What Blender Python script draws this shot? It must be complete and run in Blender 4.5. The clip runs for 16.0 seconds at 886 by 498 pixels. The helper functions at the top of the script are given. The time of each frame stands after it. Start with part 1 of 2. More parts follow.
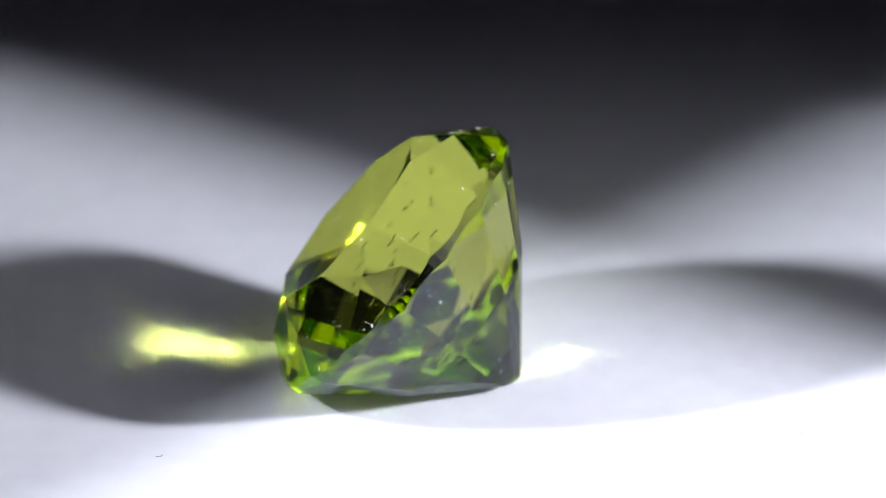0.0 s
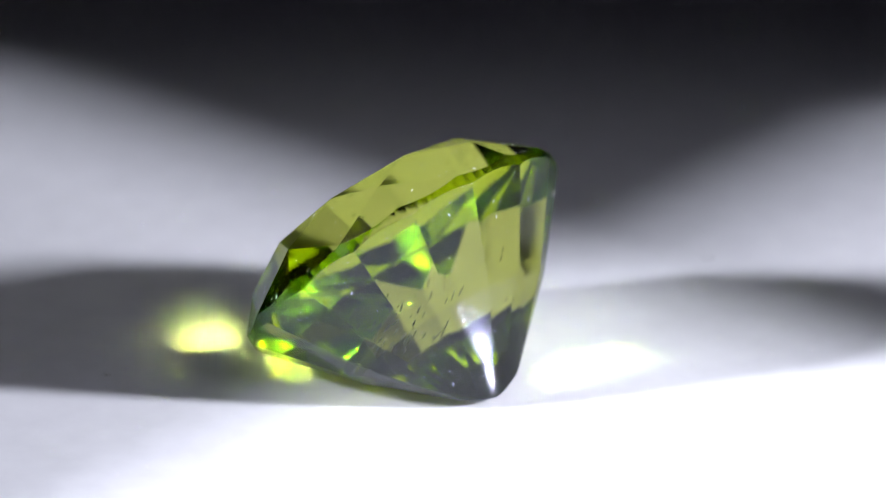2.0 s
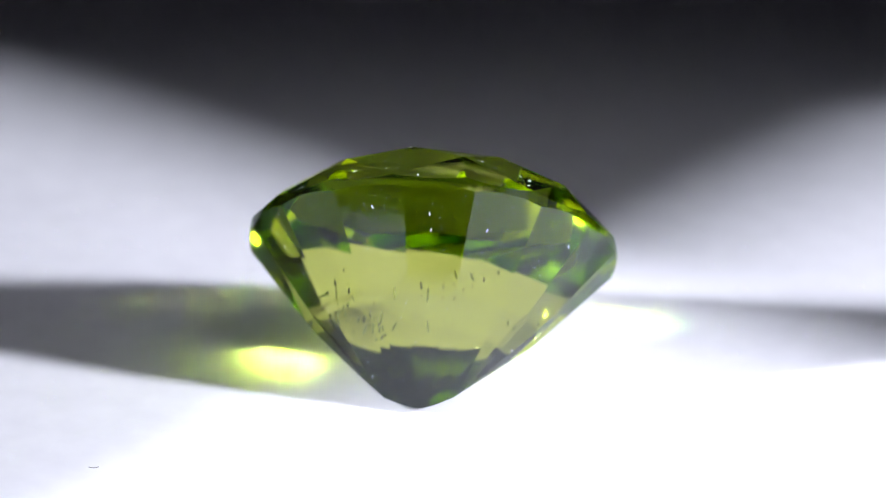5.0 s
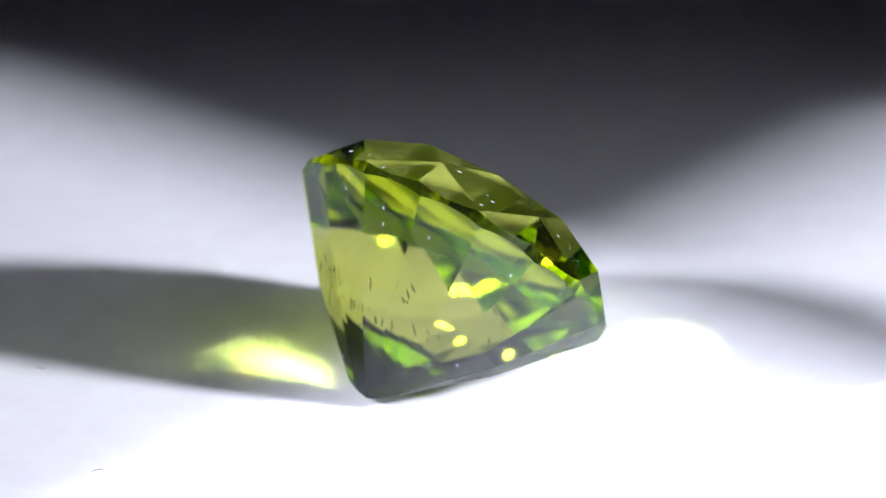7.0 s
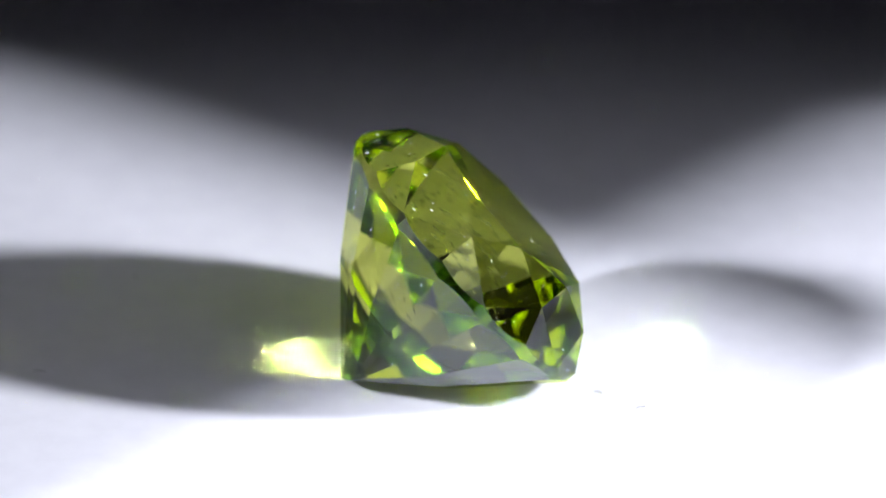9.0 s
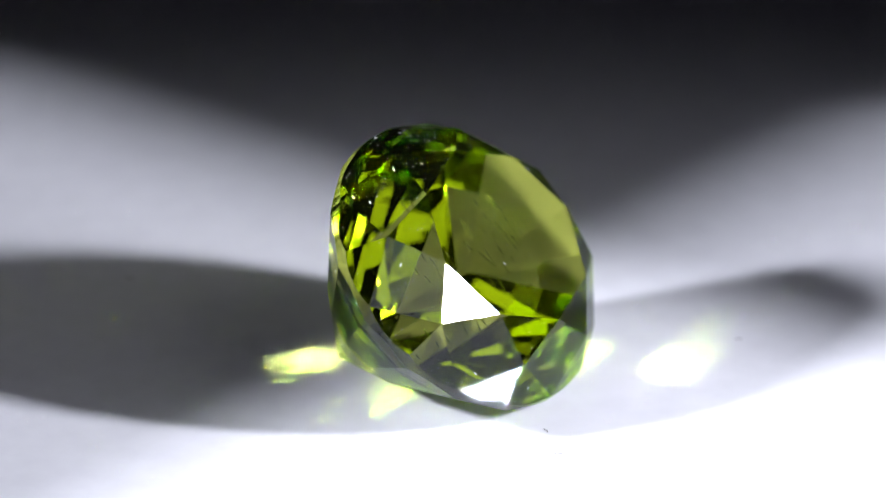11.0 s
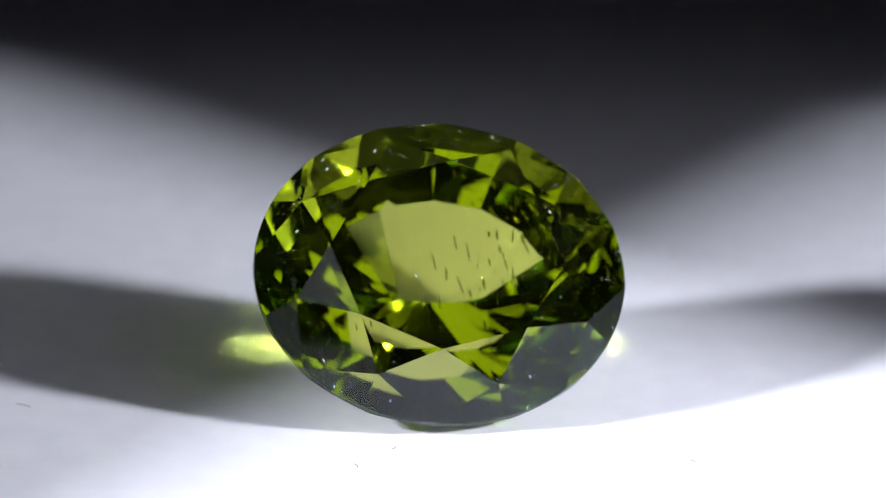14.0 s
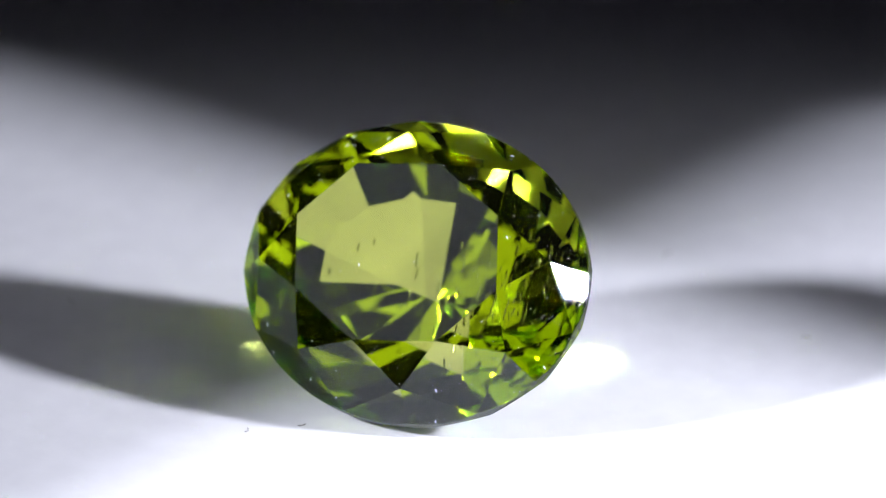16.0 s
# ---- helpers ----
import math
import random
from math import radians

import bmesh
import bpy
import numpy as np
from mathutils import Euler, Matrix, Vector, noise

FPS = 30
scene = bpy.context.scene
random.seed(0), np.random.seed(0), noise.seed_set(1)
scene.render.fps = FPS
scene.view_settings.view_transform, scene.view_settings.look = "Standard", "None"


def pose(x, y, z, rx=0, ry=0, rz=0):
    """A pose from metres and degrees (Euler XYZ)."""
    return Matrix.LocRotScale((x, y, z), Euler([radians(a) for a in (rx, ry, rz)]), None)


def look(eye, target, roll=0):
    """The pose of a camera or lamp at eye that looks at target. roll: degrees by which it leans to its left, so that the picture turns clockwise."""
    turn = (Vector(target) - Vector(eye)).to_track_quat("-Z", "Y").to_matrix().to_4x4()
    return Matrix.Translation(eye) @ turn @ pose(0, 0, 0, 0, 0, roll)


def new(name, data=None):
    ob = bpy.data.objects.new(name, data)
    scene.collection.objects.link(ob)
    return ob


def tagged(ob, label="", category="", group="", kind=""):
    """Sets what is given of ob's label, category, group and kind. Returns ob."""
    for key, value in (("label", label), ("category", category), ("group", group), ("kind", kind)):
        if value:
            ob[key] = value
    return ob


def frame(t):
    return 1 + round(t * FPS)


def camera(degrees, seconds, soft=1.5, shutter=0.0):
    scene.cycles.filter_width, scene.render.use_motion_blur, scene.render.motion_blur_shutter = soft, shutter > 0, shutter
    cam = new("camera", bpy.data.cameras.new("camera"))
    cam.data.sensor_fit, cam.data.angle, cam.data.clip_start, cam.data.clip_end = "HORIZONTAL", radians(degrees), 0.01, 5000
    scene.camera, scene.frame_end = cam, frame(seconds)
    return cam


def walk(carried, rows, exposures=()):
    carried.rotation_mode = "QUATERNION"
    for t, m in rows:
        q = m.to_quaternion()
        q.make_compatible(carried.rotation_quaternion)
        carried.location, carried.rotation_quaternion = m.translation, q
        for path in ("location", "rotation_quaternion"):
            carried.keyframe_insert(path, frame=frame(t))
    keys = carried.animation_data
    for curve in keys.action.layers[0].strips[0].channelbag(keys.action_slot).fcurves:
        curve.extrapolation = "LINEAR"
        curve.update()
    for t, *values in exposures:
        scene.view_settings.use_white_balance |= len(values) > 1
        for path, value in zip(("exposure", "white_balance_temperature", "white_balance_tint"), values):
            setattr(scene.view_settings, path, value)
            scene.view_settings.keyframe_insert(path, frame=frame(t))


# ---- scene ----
MM = 0.001
SPIN = 18.037                     # degrees a second of the turntable


def turn_at(t):
    return 1.3129 + SPIN * (14.5 - t)


# ---- camera ----
cam = camera(5.633, 16.0, soft=1.1)
EYE = (0.3658 * MM, -242.80 * MM, 111.13 * MM)
AIM = (0.3658 * MM, 0.0, 4.184 * MM)
cam.data.dof.use_dof = True
cam.data.dof.focus_distance = 0.262
cam.data.dof.aperture_fstop = 64

# ---- light ----
STOPS = 6.0                       # a dim set, filmed with a long exposure
DIM = 2 ** -STOPS
world = bpy.data.worlds.new("dim_room")
scene.world = world
world.use_nodes = True
world.node_tree.nodes["Background"].inputs["Color"].default_value = (0.74, 0.70, 1.0, 1)
world.node_tree.nodes["Background"].inputs["Strength"].default_value = 0.010 * DIM

scene.cycles.blur_glossy = 0.0
# light turns many times inside a cut stone
scene.cycles.max_bounces = 32
scene.cycles.glossy_bounces = scene.cycles.transmission_bounces = 32
LAMP_WIDE, LAMP_TALL = 11 * MM, 13 * MM
# place of each lamp and two points of the edge of its pool of light on the turntable
LAMPS = {
    "right": (Vector((93, -34, 49)) * MM, Vector((11, 2.3, 0)) * MM, Vector((-13.8, 22.2, 0)) * MM, 0.315),
    "left": (Vector((-93, -31, 56)) * MM, Vector((-2.5, -3.5, 0)) * MM, Vector((14.5, 17.2, 0)) * MM, 0.41),
}
for side, (place, p, q, power) in LAMPS.items():
    data = bpy.data.lights.new("led_light", "AREA")
    data.shape, data.size, data.size_y, data.energy = "ELLIPSE", LAMP_WIDE, LAMP_TALL, power * DIM
    data.color = (0.87, 0.89, 1.03)
    new("led_light", data).matrix_world = look(place, (0, 0, 0.002))


# unseen fill panels added to the lamps: azimuth, rise, distance and size
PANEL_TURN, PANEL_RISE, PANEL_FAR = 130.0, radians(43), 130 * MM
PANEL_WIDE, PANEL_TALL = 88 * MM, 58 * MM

walk(cam, [(0.0, look(EYE, AIM)), (16.0, look(EYE, AIM))],
     [(0.0, STOPS - 0.12), (1.5, STOPS - 0.12), (3.0, STOPS - 0.03), (4.0, STOPS + 0.22), (8.0, STOPS + 0.33), (9.2, STOPS + 0.25), (11.5, STOPS - 0.24), (12.5, STOPS - 0.34), (13.5, STOPS - 0.42), (14.5, STOPS - 0.24), (15.5, STOPS - 0.06), (16.0, STOPS - 0.04)])


# ---- materials ----
def material(name, color=(0.8, 0.8, 0.8), rough=0.5, metal=0.0):
    m = bpy.data.materials.new(name)
    m.use_nodes = True
    b = m.node_tree.nodes["Principled BSDF"]
    b.inputs["Base Color"].default_value = (*color, 1)
    b.inputs["Roughness"].default_value = rough
    b.inputs["Metallic"].default_value = metal
    return m, m.node_tree, b


def noise_into(tree, bsdf, scale, low, high, bump=0.1, distance=0.0002):
    n = tree.nodes.new("ShaderNodeTexNoise")
    n.inputs["Scale"].default_value, n.inputs["Detail"].default_value = scale, 6
    c = tree.nodes.new("ShaderNodeTexCoord")
    tree.links.new(c.outputs["Object"], n.inputs["Vector"])
    r = tree.nodes.new("ShaderNodeValToRGB")
    r.color_ramp.elements[0].color, r.color_ramp.elements[1].color = (*low, 1), (*high, 1)
    r.color_ramp.elements[0].position, r.color_ramp.elements[1].position = 0.3, 0.7
    tree.links.new(n.outputs["Fac"], r.inputs["Fac"])
    tree.links.new(r.outputs["Color"], bsdf.inputs["Base Color"])
    b = tree.nodes.new("ShaderNodeBump")
    b.inputs["Strength"].default_value, b.inputs["Distance"].default_value = bump, distance
    tree.links.new(n.outputs["Fac"], b.inputs["Height"])
    tree.links.new(b.outputs["Normal"], bsdf.inputs["Normal"])


def peridot(name, rough):
    """Green refracting stone with a clear polish outside; light that stays inside turns greener at each turn."""
    m, tree, old = material(name)
    tree.nodes.remove(old)
    link = tree.links.new
    double = tree.nodes.new("ShaderNodeMixShader")          # peridot splits each ray in two
    for n, index in enumerate((1.652, 1.689)):
        refract = tree.nodes.new("ShaderNodeBsdfRefraction")
        refract.inputs["Color"].default_value = (0.77, 0.80, 0.35, 1)
        refract.inputs["Roughness"].default_value = rough
        refract.inputs["IOR"].default_value = index
        link(refract.outputs[0], double.inputs[1 + n])
    gloss = tree.nodes.new("ShaderNodeBsdfGlossy")
    gloss.inputs["Roughness"].default_value = rough
    fresnel = tree.nodes.new("ShaderNodeFresnel")
    fresnel.inputs["IOR"].default_value = 1.67
    ramp = tree.nodes.new("ShaderNodeValToRGB")
    ramp.color_ramp.elements[0].position, ramp.color_ramp.elements[0].color = 0.6, (0.62, 0.64, 0.66, 1)
    ramp.color_ramp.elements[1].position, ramp.color_ramp.elements[1].color = 0.98, (0.775, 0.88, 0.165, 1)
    mix = tree.nodes.new("ShaderNodeMixShader")
    link(fresnel.outputs[0], ramp.inputs["Fac"])
    link(ramp.outputs["Color"], gloss.inputs["Color"])
    link(fresnel.outputs[0], mix.inputs["Fac"])
    link(double.outputs[0], mix.inputs[1])
    link(gloss.outputs[0], mix.inputs[2])
    link(mix.outputs[0], tree.nodes["Material Output"].inputs["Surface"])
    return m


PERIDOT = peridot("peridot", 0.006)
GIRDLE = peridot("ground_peridot", 0.12)
WHITE, tree, b = material("white_acrylic", (0.8, 0.8, 0.82), 0.06)
b.inputs["Subsurface Weight"].default_value = 0.12
b.inputs["Subsurface Radius"].default_value = (1.0, 1.0, 1.0)
b.inputs["Subsurface Scale"].default_value = 0.006
noise_into(tree, b, 900, (0.77, 0.77, 0.79), (0.82, 0.82, 0.84), 0.05, 0.00005)
BLACK, tree, b = material("black_metal", (0.02, 0.02, 0.02), 0.45)
noise_into(tree, b, 300, (0.015, 0.015, 0.016), (0.03, 0.03, 0.03), 0.1)
FLOCK, tree, b = material("black_flock", (0.008, 0.008, 0.008), 1.0)
b.inputs["Specular IOR Level"].default_value = 0.0
DESK, tree, b = material("dark_desk", (0.03, 0.03, 0.03), 0.6)
noise_into(tree, b, 60, (0.02, 0.02, 0.022), (0.045, 0.043, 0.042), 0.2)


def bubble():
    """A thin gas film inside the stone: dark against light, bright where it mirrors a lamp."""
    m, tree, old = material("gas_bubble")
    tree.nodes.remove(old)
    glass = tree.nodes.new("ShaderNodeBsdfGlass")
    glass.inputs["IOR"].default_value, glass.inputs["Roughness"].default_value = 1 / 1.67, 0.10
    glass.inputs["Color"].default_value = (0.9, 0.92, 0.8, 1)
    tree.links.new(glass.outputs[0], tree.nodes["Material Output"].inputs["Surface"])
    return m


SPECK = bubble()


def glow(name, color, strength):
    """Frosted plastic that glows of itself, for the added fill panels."""
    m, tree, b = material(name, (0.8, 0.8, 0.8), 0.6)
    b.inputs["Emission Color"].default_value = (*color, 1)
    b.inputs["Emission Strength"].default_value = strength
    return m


# glow of the added fill panels, which brighten the stone's inner facets
FILL_GLOW = glow("fill_panel_glow", (0.82, 0.80, 1.0), 0.41 * DIM)
DUST, tree, b = material("dust", (0.7, 0.7, 0.7), 0.8)
LINT, tree, b = material("lint", (0.25, 0.24, 0.23), 0.9)


# ---- meshes ----
def part(name, bm, mat, parent=None, label=""):
    me = bpy.data.meshes.new(name)
    bm.to_mesh(me)
    bm.free()
    me.materials.append(mat)
    ob = new(name, me)
    ob.parent = parent
    return tagged(ob, label)


def disc(radius, low, high, bevel, sides=128):
    bm = bmesh.new()
    bmesh.ops.create_cone(bm, cap_ends=True, segments=sides, radius1=radius, radius2=radius, depth=high - low,
                          matrix=Matrix.Translation((0, 0, (low + high) / 2)))
    rim = [e for e in bm.edges if e.is_manifold and e.calc_face_angle() > 0.5]
    bmesh.ops.bevel(bm, geom=rim, offset=bevel, segments=3, affect="EDGES", profile=0.5)
    return bm


def box(size, centre, bevel):
    bm = bmesh.new()
    bmesh.ops.create_cube(bm, size=1, matrix=Matrix.Translation(centre) @ Matrix.Diagonal((*size, 1)))
    bmesh.ops.bevel(bm, geom=bm.edges[:], offset=bevel, segments=2, affect="EDGES", profile=0.5)
    return bm


# ---- the stone ----
HALF_L, HALF_W = 5.4949, 4.6427    # mm, half length and half width of the oval
FACET = -1.880                      # degrees, where the first main facet of crown and pavilion points
R_TABLE, R_STAR, CROWN = 0.6296, 0.8450, 1.6700
GIRDLE_LOW = -0.303
# pavilion tiers: mm in from the girdle, degrees, turn of the tier
TIERS = [(0.0, 51.0, -7.956), (2.15, 43.6, -7.963), (3.4, 43.0, -16.0)]
LONG, TILT = -0.201, -0.787       # degrees by which the facets' angles vary round the stone
UNEVEN = -0.2                     # facets cut by hand, degrees off
STONE = Matrix.Translation((0.0672, -1.2109, 3.9591)) @ Matrix.Rotation(radians(47.895), 4, "X") @ Matrix.Rotation(radians(-7.638), 4, "Z")


def polar(r, degrees, z):
    return Vector((r * math.cos(radians(degrees)), r * math.sin(radians(degrees)), z))


def cut(bm, a, b, c):
    """Keeps the side of the plane through a, b, c on which the stone's middle lies."""
    n = (b - a).cross(c - a).normalized()
    if n.dot(a - Vector((0, 0, -1.0))) < 0:
        n = -n
    got = bmesh.ops.bisect_plane(bm, geom=bm.verts[:] + bm.edges[:] + bm.faces[:], dist=1e-6, plane_co=a, plane_no=n, clear_outer=True)
    edges = [e for e in got["geom_cut"] if isinstance(e, bmesh.types.BMEdge)]
    if edges:
        bmesh.ops.holes_fill(bm, edges=[e for e in edges if e.is_boundary], sides=0)


def slope(bm, degrees, low, high):
    """A facet that falls from (r, z) low to high, square to its azimuth."""
    a, b = polar(low[0], degrees, low[1]), polar(high[0], degrees, high[1])
    cut(bm, a, b, a + polar(1, degrees + 90, 0))


def stone_mesh():
    bm = bmesh.new()
    bmesh.ops.create_cone(bm, cap_ends=True, segments=96, radius1=1, radius2=1, depth=12)
    a = Vector((0, 0, CROWN))
    cut(bm, a, a + Vector((1, 0, 0)), a + Vector((0, 1, 0)))
    z_star = CROWN * (1 - (R_STAR * math.cos(math.pi / 8) - R_TABLE) / (1 - R_TABLE))
    for k in range(8):
        d = FACET + 45 * k
        slope(bm, d, (1, 0), (R_TABLE, CROWN))
        star = polar(R_STAR, d + 22.5, z_star)
        cut(bm, polar(R_TABLE, d, CROWN), polar(R_TABLE, d + 45, CROWN), star)
        cut(bm, star, polar(1, d, 0), polar(1, d + 22.5, 0))
        cut(bm, star, polar(1, d + 45, 0), polar(1, d + 22.5, 0))
    for k in range(16):
        depth, reach, before = GIRDLE_LOW, 0.0, 0.0
        for n, (start, angle, turn) in enumerate(TIERS):
            u = radians(FACET + turn + 22.5 * k)
            angle += LONG * math.cos(2 * u) + TILT * math.sin(u) + UNEVEN * math.sin(k * 2.4 + n * 1.7)
            depth -= (start - reach) * math.tan(radians(before))
            reach, before = start, angle
            if n == 2 and k % 2:
                continue
            way = Vector((math.cos(u) / HALF_L, math.sin(u) / HALF_W, 0)).normalized()
            here = Vector((HALF_L * math.cos(u), HALF_W * math.sin(u), depth)) - way * start
            there = here - way - Vector((0, 0, math.tan(radians(angle))))
            side = Vector((-way.y, way.x, 0))
            cut(bm, *[Vector((p.x / HALF_L, p.y / HALF_W, p.z)) for p in (here, there, here + side)])
    bmesh.ops.remove_doubles(bm, verts=bm.verts[:], dist=1e-5)
    bmesh.ops.recalc_face_normals(bm, faces=bm.faces[:])
    return bm


def build_dust(stone, spots):
    """Fine white grains and short fibres on the polished facets."""
    bm = bmesh.new()
    for place, normal, size in spots:
        r = (0.006 + 0.012 * size ** 4) * MM
        m = Matrix.Translation(place + normal * r * 0.3) @ normal.to_track_quat("Z", "Y").to_matrix().to_4x4()
        long = 1 + 3 * (size > 0.97)
        bmesh.ops.create_icosphere(bm, subdivisions=1, radius=r, matrix=m @ Matrix.Rotation(size * 40, 4, "Z") @ Matrix.Diagonal((long, 1, 0.6, 1)))
    tagged(part("dust", bm, DUST, stone, "fine white dust grains on the facets"), kind="stuff")


def build_inclusions(stone):
    """Slim bubbles and needles inside the stone, all along one direction of the crystal."""
    rng = random.Random(3)
    mesh = None
    for n in range(46):
        near = n < 32
        place = Vector((rng.gauss(1.8, 0.6), rng.gauss(0.4, 0.5), rng.gauss(-2.0, 0.35))) if near else \
            Vector((rng.gauss(-0.6, 1.4), rng.gauss(-0.4, 1.1), rng.uniform(-2.2, 0.8)))
        size = rng.uniform(0.6, 1.7)
        if mesh is None:
            bm = bmesh.new()
            bmesh.ops.create_icosphere(bm, subdivisions=2, radius=1)
            ob = part("inclusion", bm, SPECK, stone)
            mesh = ob.data
        else:
            ob = new("inclusion", mesh)
            ob.parent = stone
        turn = Matrix.Rotation(rng.gauss(0.2, 0.12), 4, "X") @ Matrix.Rotation(rng.gauss(0.18, 0.12), 4, "Z")
        m = STONE @ Matrix.Translation(place) @ turn @ Matrix.Diagonal((rng.uniform(0.014, 0.036) * size, 0.17 * size * rng.uniform(0.4, 1.3), 0.022, 1))
        ob.matrix_basis = Matrix.Scale(MM, 4) @ m


def build_stone():
    bm = stone_mesh()
    m = STONE @ Matrix.Diagonal((HALF_L, HALF_W, 1, 1))
    bm.transform(m)
    low = min(v.co.z for v in bm.verts)
    bm.transform(Matrix.Scale(MM, 4))
    bm.normal_update()
    axis = STONE.to_3x3() @ Vector((0, 0, 1))
    for f in bm.faces:
        f.material_index = int(abs(f.normal.dot(axis)) < 0.05)
    # edges of the facets are slightly worn
    bmesh.ops.bevel(bm, geom=bm.edges[:], offset=0.011 * MM, segments=1, affect="EDGES", profile=0.5, clamp_overlap=True)
    bm.normal_update()
    spots = []
    rng = random.Random(11)
    for f in bm.faces:
        if f.material_index == 0 and f.normal.z > -0.6:
            c = f.calc_center_median()
            for n in range(min(26, int(f.calc_area() * 4.5e6 + rng.random()))):
                v = f.verts[rng.randrange(len(f.verts))].co
                w = f.verts[rng.randrange(len(f.verts))].co
                spots.append((c + (v - c) * rng.random() * 0.8 + (w - c) * rng.random() * 0.2, f.normal.copy(), rng.random()))
    ob = part("gemstone", bm, PERIDOT)
    ob.data.materials.append(GIRDLE)
    build_dust(ob, spots)
    build_inclusions(ob)
    tagged(ob, "olive green faceted oval peridot lying tilted on a white turntable", "gemstone")
    return ob, low * MM


stone, TOP = build_stone()


# ---- turntable, desk ----
def build_turntable():
    thing = new("turntable")
    tagged(thing, "round white satin acrylic turntable with fine scratches", "turntable")
    platter = part("platter", disc(0.037, TOP - 0.006, TOP, 0.0006), WHITE, thing)
    for n, (x, y, turn, long) in enumerate([(2.5, 11.2, 30, 0.4), (-12.0, 0.05, 100, 0.5), (-2.0, -4.75, 10, 0.25), (-3.2, -5.8, 60, 0.3),
                                            (9.0, 7.5, 150, 0.3), (6.5, -7.2, 80, 0.2)]):
        bm = bmesh.new()
        for k in range(6):
            a = turn + 14 * k
            step = Vector((math.cos(radians(a)), math.sin(radians(a)), 0)) * long / 6
            at = Vector((x, y, 0)) if k == 0 else at + step
            bmesh.ops.create_icosphere(bm, subdivisions=1, radius=0.022, matrix=Matrix.Translation(at) @ Matrix.Rotation(radians(a), 4, "Z") @ Matrix.Diagonal((2.2, 0.7, 0.7, 1)))
        bm.transform(Matrix.Translation((0, 0, TOP + 0.000010)) @ Matrix.Scale(MM, 4))
        part("lint", bm, LINT, platter, "tiny grey lint fibre")
    part("base", disc(0.085, TOP - 0.03, TOP - 0.008, 0.002), BLACK, thing, "black round turntable base")
    part("spindle", disc(0.012, TOP - 0.009, TOP - 0.005, 0.0003, 48), BLACK, thing)
    return thing, platter


turntable, platter = build_turntable()
desk = part("desk", box((1.2, 0.8, 0.03), (0, 0, TOP - 0.045), 0.002), DESK)
tagged(desk, "dark matt desk top under the turntable", "desk", kind="structure")


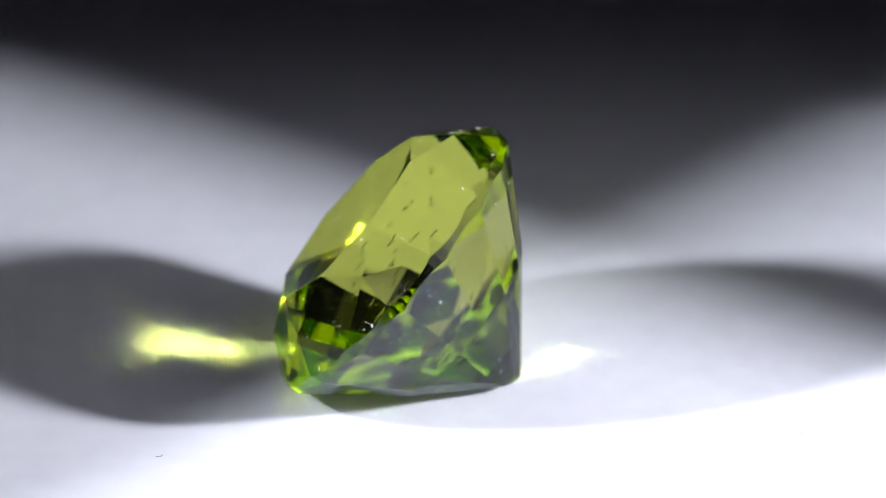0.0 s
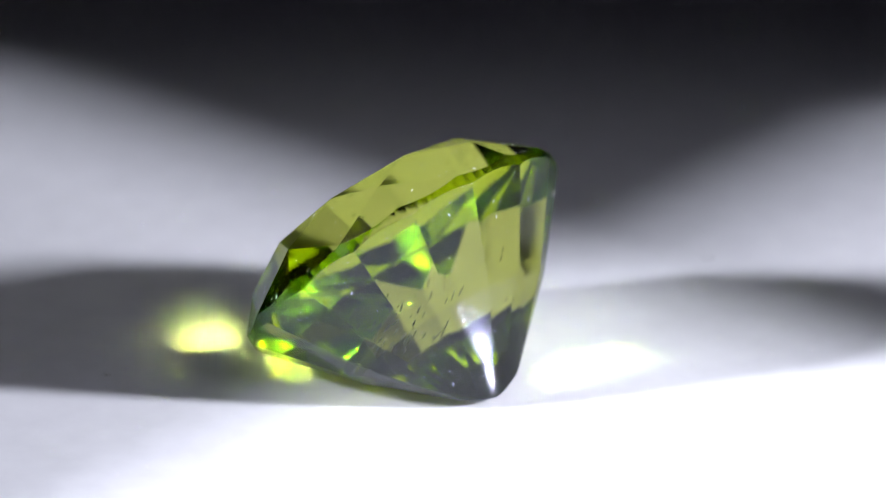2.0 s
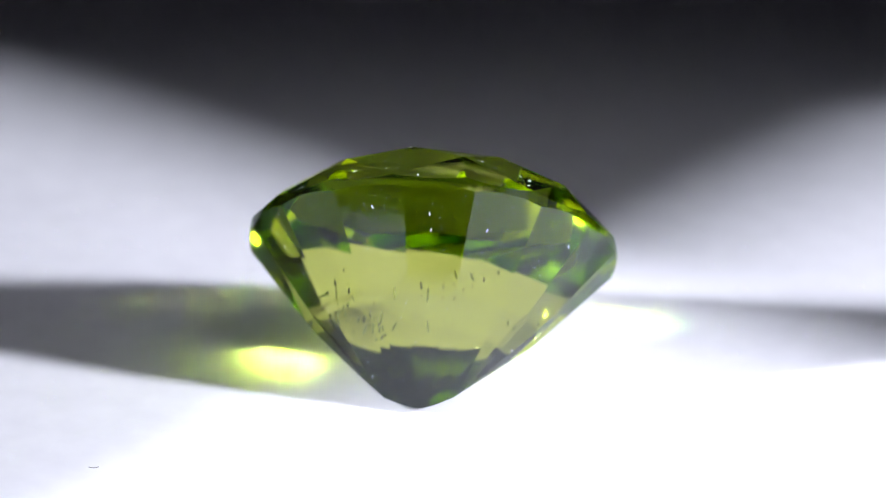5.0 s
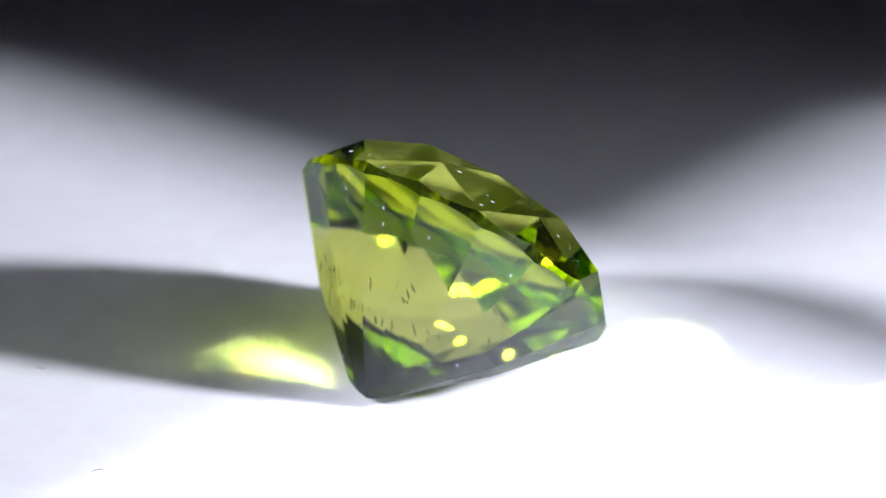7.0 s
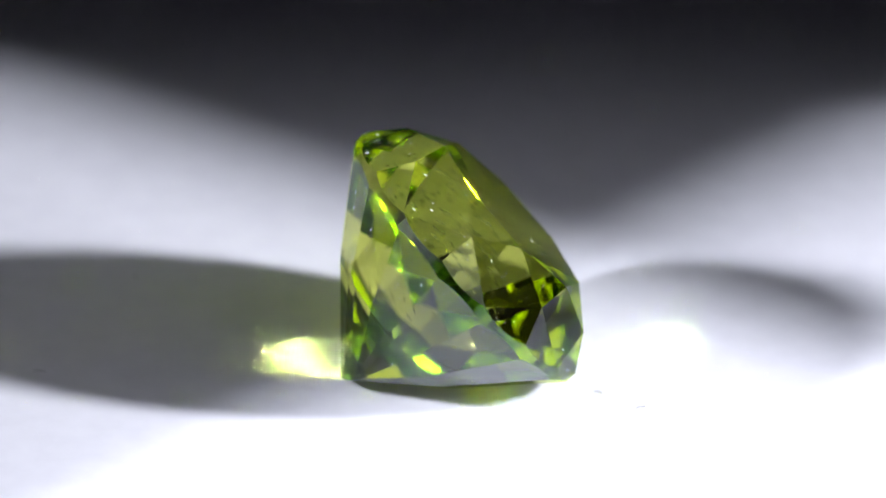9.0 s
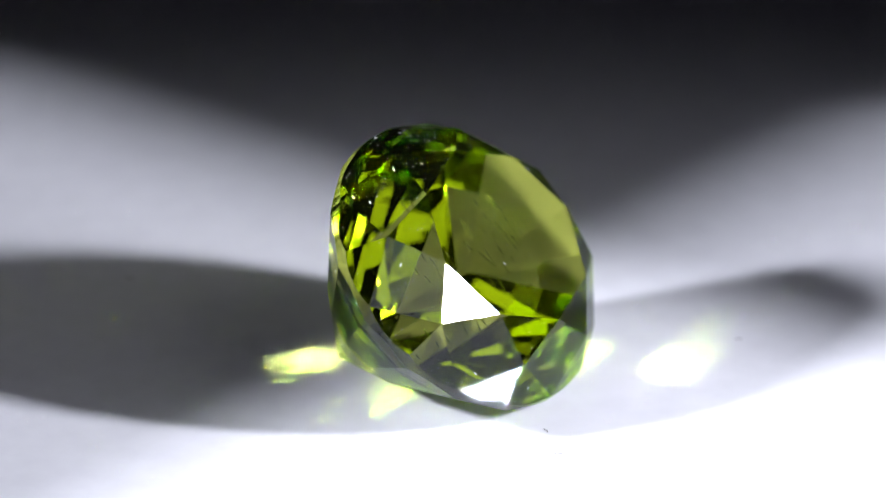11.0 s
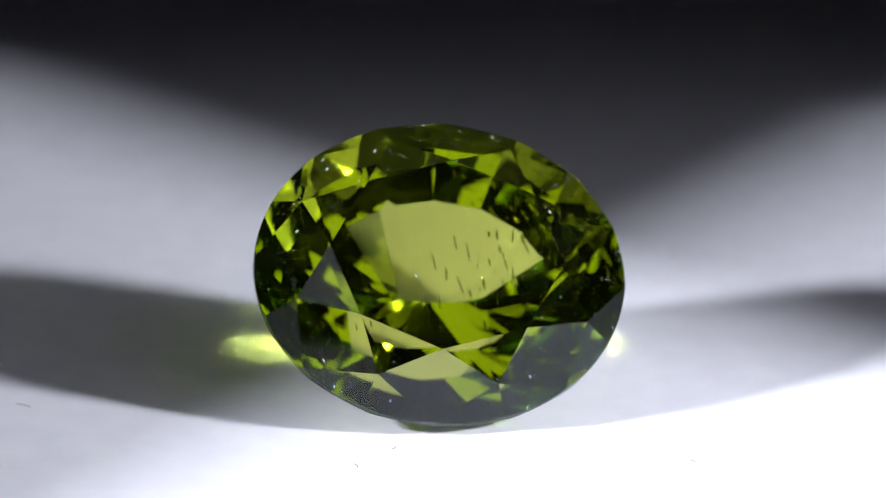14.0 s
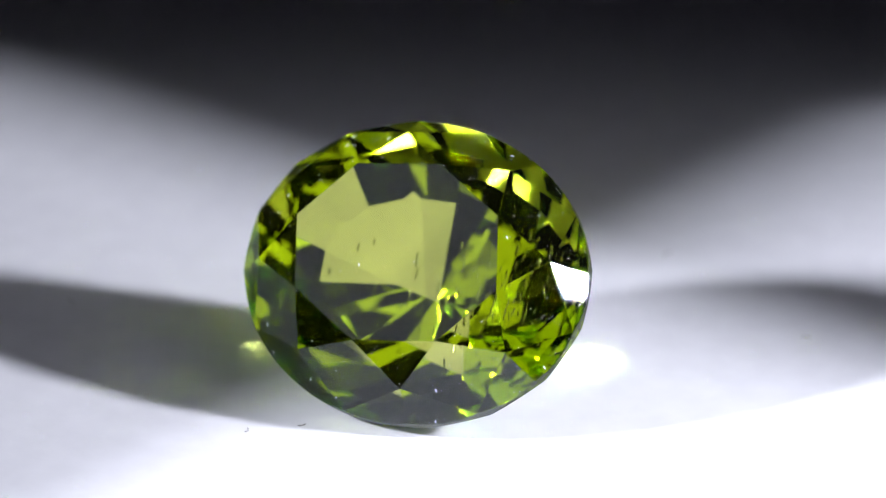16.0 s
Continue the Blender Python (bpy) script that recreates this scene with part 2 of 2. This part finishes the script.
def build_lamp(place, p, q):
    thing = new("led_lamp")
    tagged(thing, "small black LED lamp with barn door and added fill panel", "lamp")
    # edge of the barn door: on the way from the lamp to the edge of its pool of light
    a, b = place.lerp(p, 0.6), place.lerp(q, 0.6)
    along = (b - a).normalized()
    mid = (a + b) / 2
    beam = (mid - place).normalized()
    up = along.cross(beam).normalized()
    if up.y < 0:
        up = -up
    m = Matrix((along, up, along.cross(up))).transposed().to_4x4()
    m.translation = mid + up * 0.03
    bm = box((0.09, 0.06, 0.001), (0, 0, 0), 0.0002)
    bm.transform(m)
    part("barn_door", bm, FLOCK, thing)
    # unseen glowing fill panel added to the lamp, above the bright strip
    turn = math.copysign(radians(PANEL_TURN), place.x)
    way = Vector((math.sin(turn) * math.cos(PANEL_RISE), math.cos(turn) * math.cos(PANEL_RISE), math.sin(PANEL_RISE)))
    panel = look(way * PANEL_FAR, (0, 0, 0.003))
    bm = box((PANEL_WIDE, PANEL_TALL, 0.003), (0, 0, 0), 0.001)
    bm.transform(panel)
    part("fill_panel", bm, FILL_GLOW, thing, "added glowing fill panel, out of view")
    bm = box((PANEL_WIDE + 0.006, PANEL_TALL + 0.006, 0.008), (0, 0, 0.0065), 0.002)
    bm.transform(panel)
    part("fill_panel_housing", bm, BLACK, thing)
    # head behind the light, with its stand on the desk
    back = look(place, (0, 0, 0.002))
    bm = box((0.024, 0.034, 0.022), (0, 0, 0.0125), 0.003)
    bm.transform(back)
    part("head", bm, BLACK, thing)
    foot = back @ Vector((0, 0, 0.04))
    low = TOP - 0.03
    bm = disc(0.004, low, foot.z, 0.0005, 24)
    bm.transform(Matrix.Translation((foot.x, foot.y, 0)))
    part("post", bm, BLACK, thing)
    bm = disc(0.004, 0.0, 0.024, 0.0005, 24)
    bm.transform(back @ Matrix.Translation((0, 0, 0.021)))
    part("joint", bm, BLACK, thing)
    bm = disc(0.028, low, low + 0.006, 0.001, 48)
    bm.transform(Matrix.Translation((foot.x, foot.y, 0)))
    part("base", bm, BLACK, thing)
    # arm from the head to the back of the added panel
    start, end = back @ Vector((0, 0, 0.014)), panel @ Vector((0, 0, 0.010))
    bm = disc(0.002, 0.0, (end - start).length, 0.0003, 16)
    bm.transform(Matrix.Translation(start) @ (end - start).to_track_quat("Z", "Y").to_matrix().to_4x4())
    part("arm", bm, BLACK, thing)
    # rod that holds the barn door
    door = mid + up * 0.03
    top = back @ Vector((0, 0.014, 0.012))
    way = door - top
    bm = disc(0.0012, 0.0, way.length, 0.0002, 12)
    bm.transform(Matrix.Translation(top) @ way.to_track_quat("Z", "Y").to_matrix().to_4x4())
    part("rod", bm, BLACK, thing)
    return thing


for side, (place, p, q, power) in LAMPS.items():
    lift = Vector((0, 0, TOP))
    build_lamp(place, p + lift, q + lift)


def build_flag():
    """Unseen black card added over the turntable's back: it keeps the fill panels off the background."""
    thing = new("black_flag")
    tagged(thing, "unseen black flocked light-blocking card hung from a rod between two stands", "light flag")
    low = TOP - 0.03
    bm = box((0.11, 0.0012, 0.07), (0, 0.009, 0.0140 + 0.035), 0.0003)
    part("card", bm, FLOCK, thing)
    bm = disc(0.0015, -0.116, 0.116, 0.0003, 16)
    bm.transform(Matrix.Translation((0, 0.009, 0.0875)) @ Matrix.Rotation(radians(90), 4, "Y"))
    part("rod", bm, BLACK, thing)
    for x in (-0.114, 0.114):
        bm = disc(0.003, low, 0.091, 0.0005, 24)
        bm.transform(Matrix.Translation((x, 0.009, 0)))
        part("post", bm, BLACK, thing)
        bm = disc(0.012, low, low + 0.005, 0.001, 48)
        bm.transform(Matrix.Translation((x, 0.009, 0)))
        part("foot", bm, BLACK, thing)
    return thing


build_flag()


# ---- what turns ----
def motions():
    rows = [(i * 0.5, pose(0, 0, 0, 0, 0, turn_at(i * 0.5))) for i in range(33)]
    walk(stone, rows)
    walk(platter, rows)


motions()
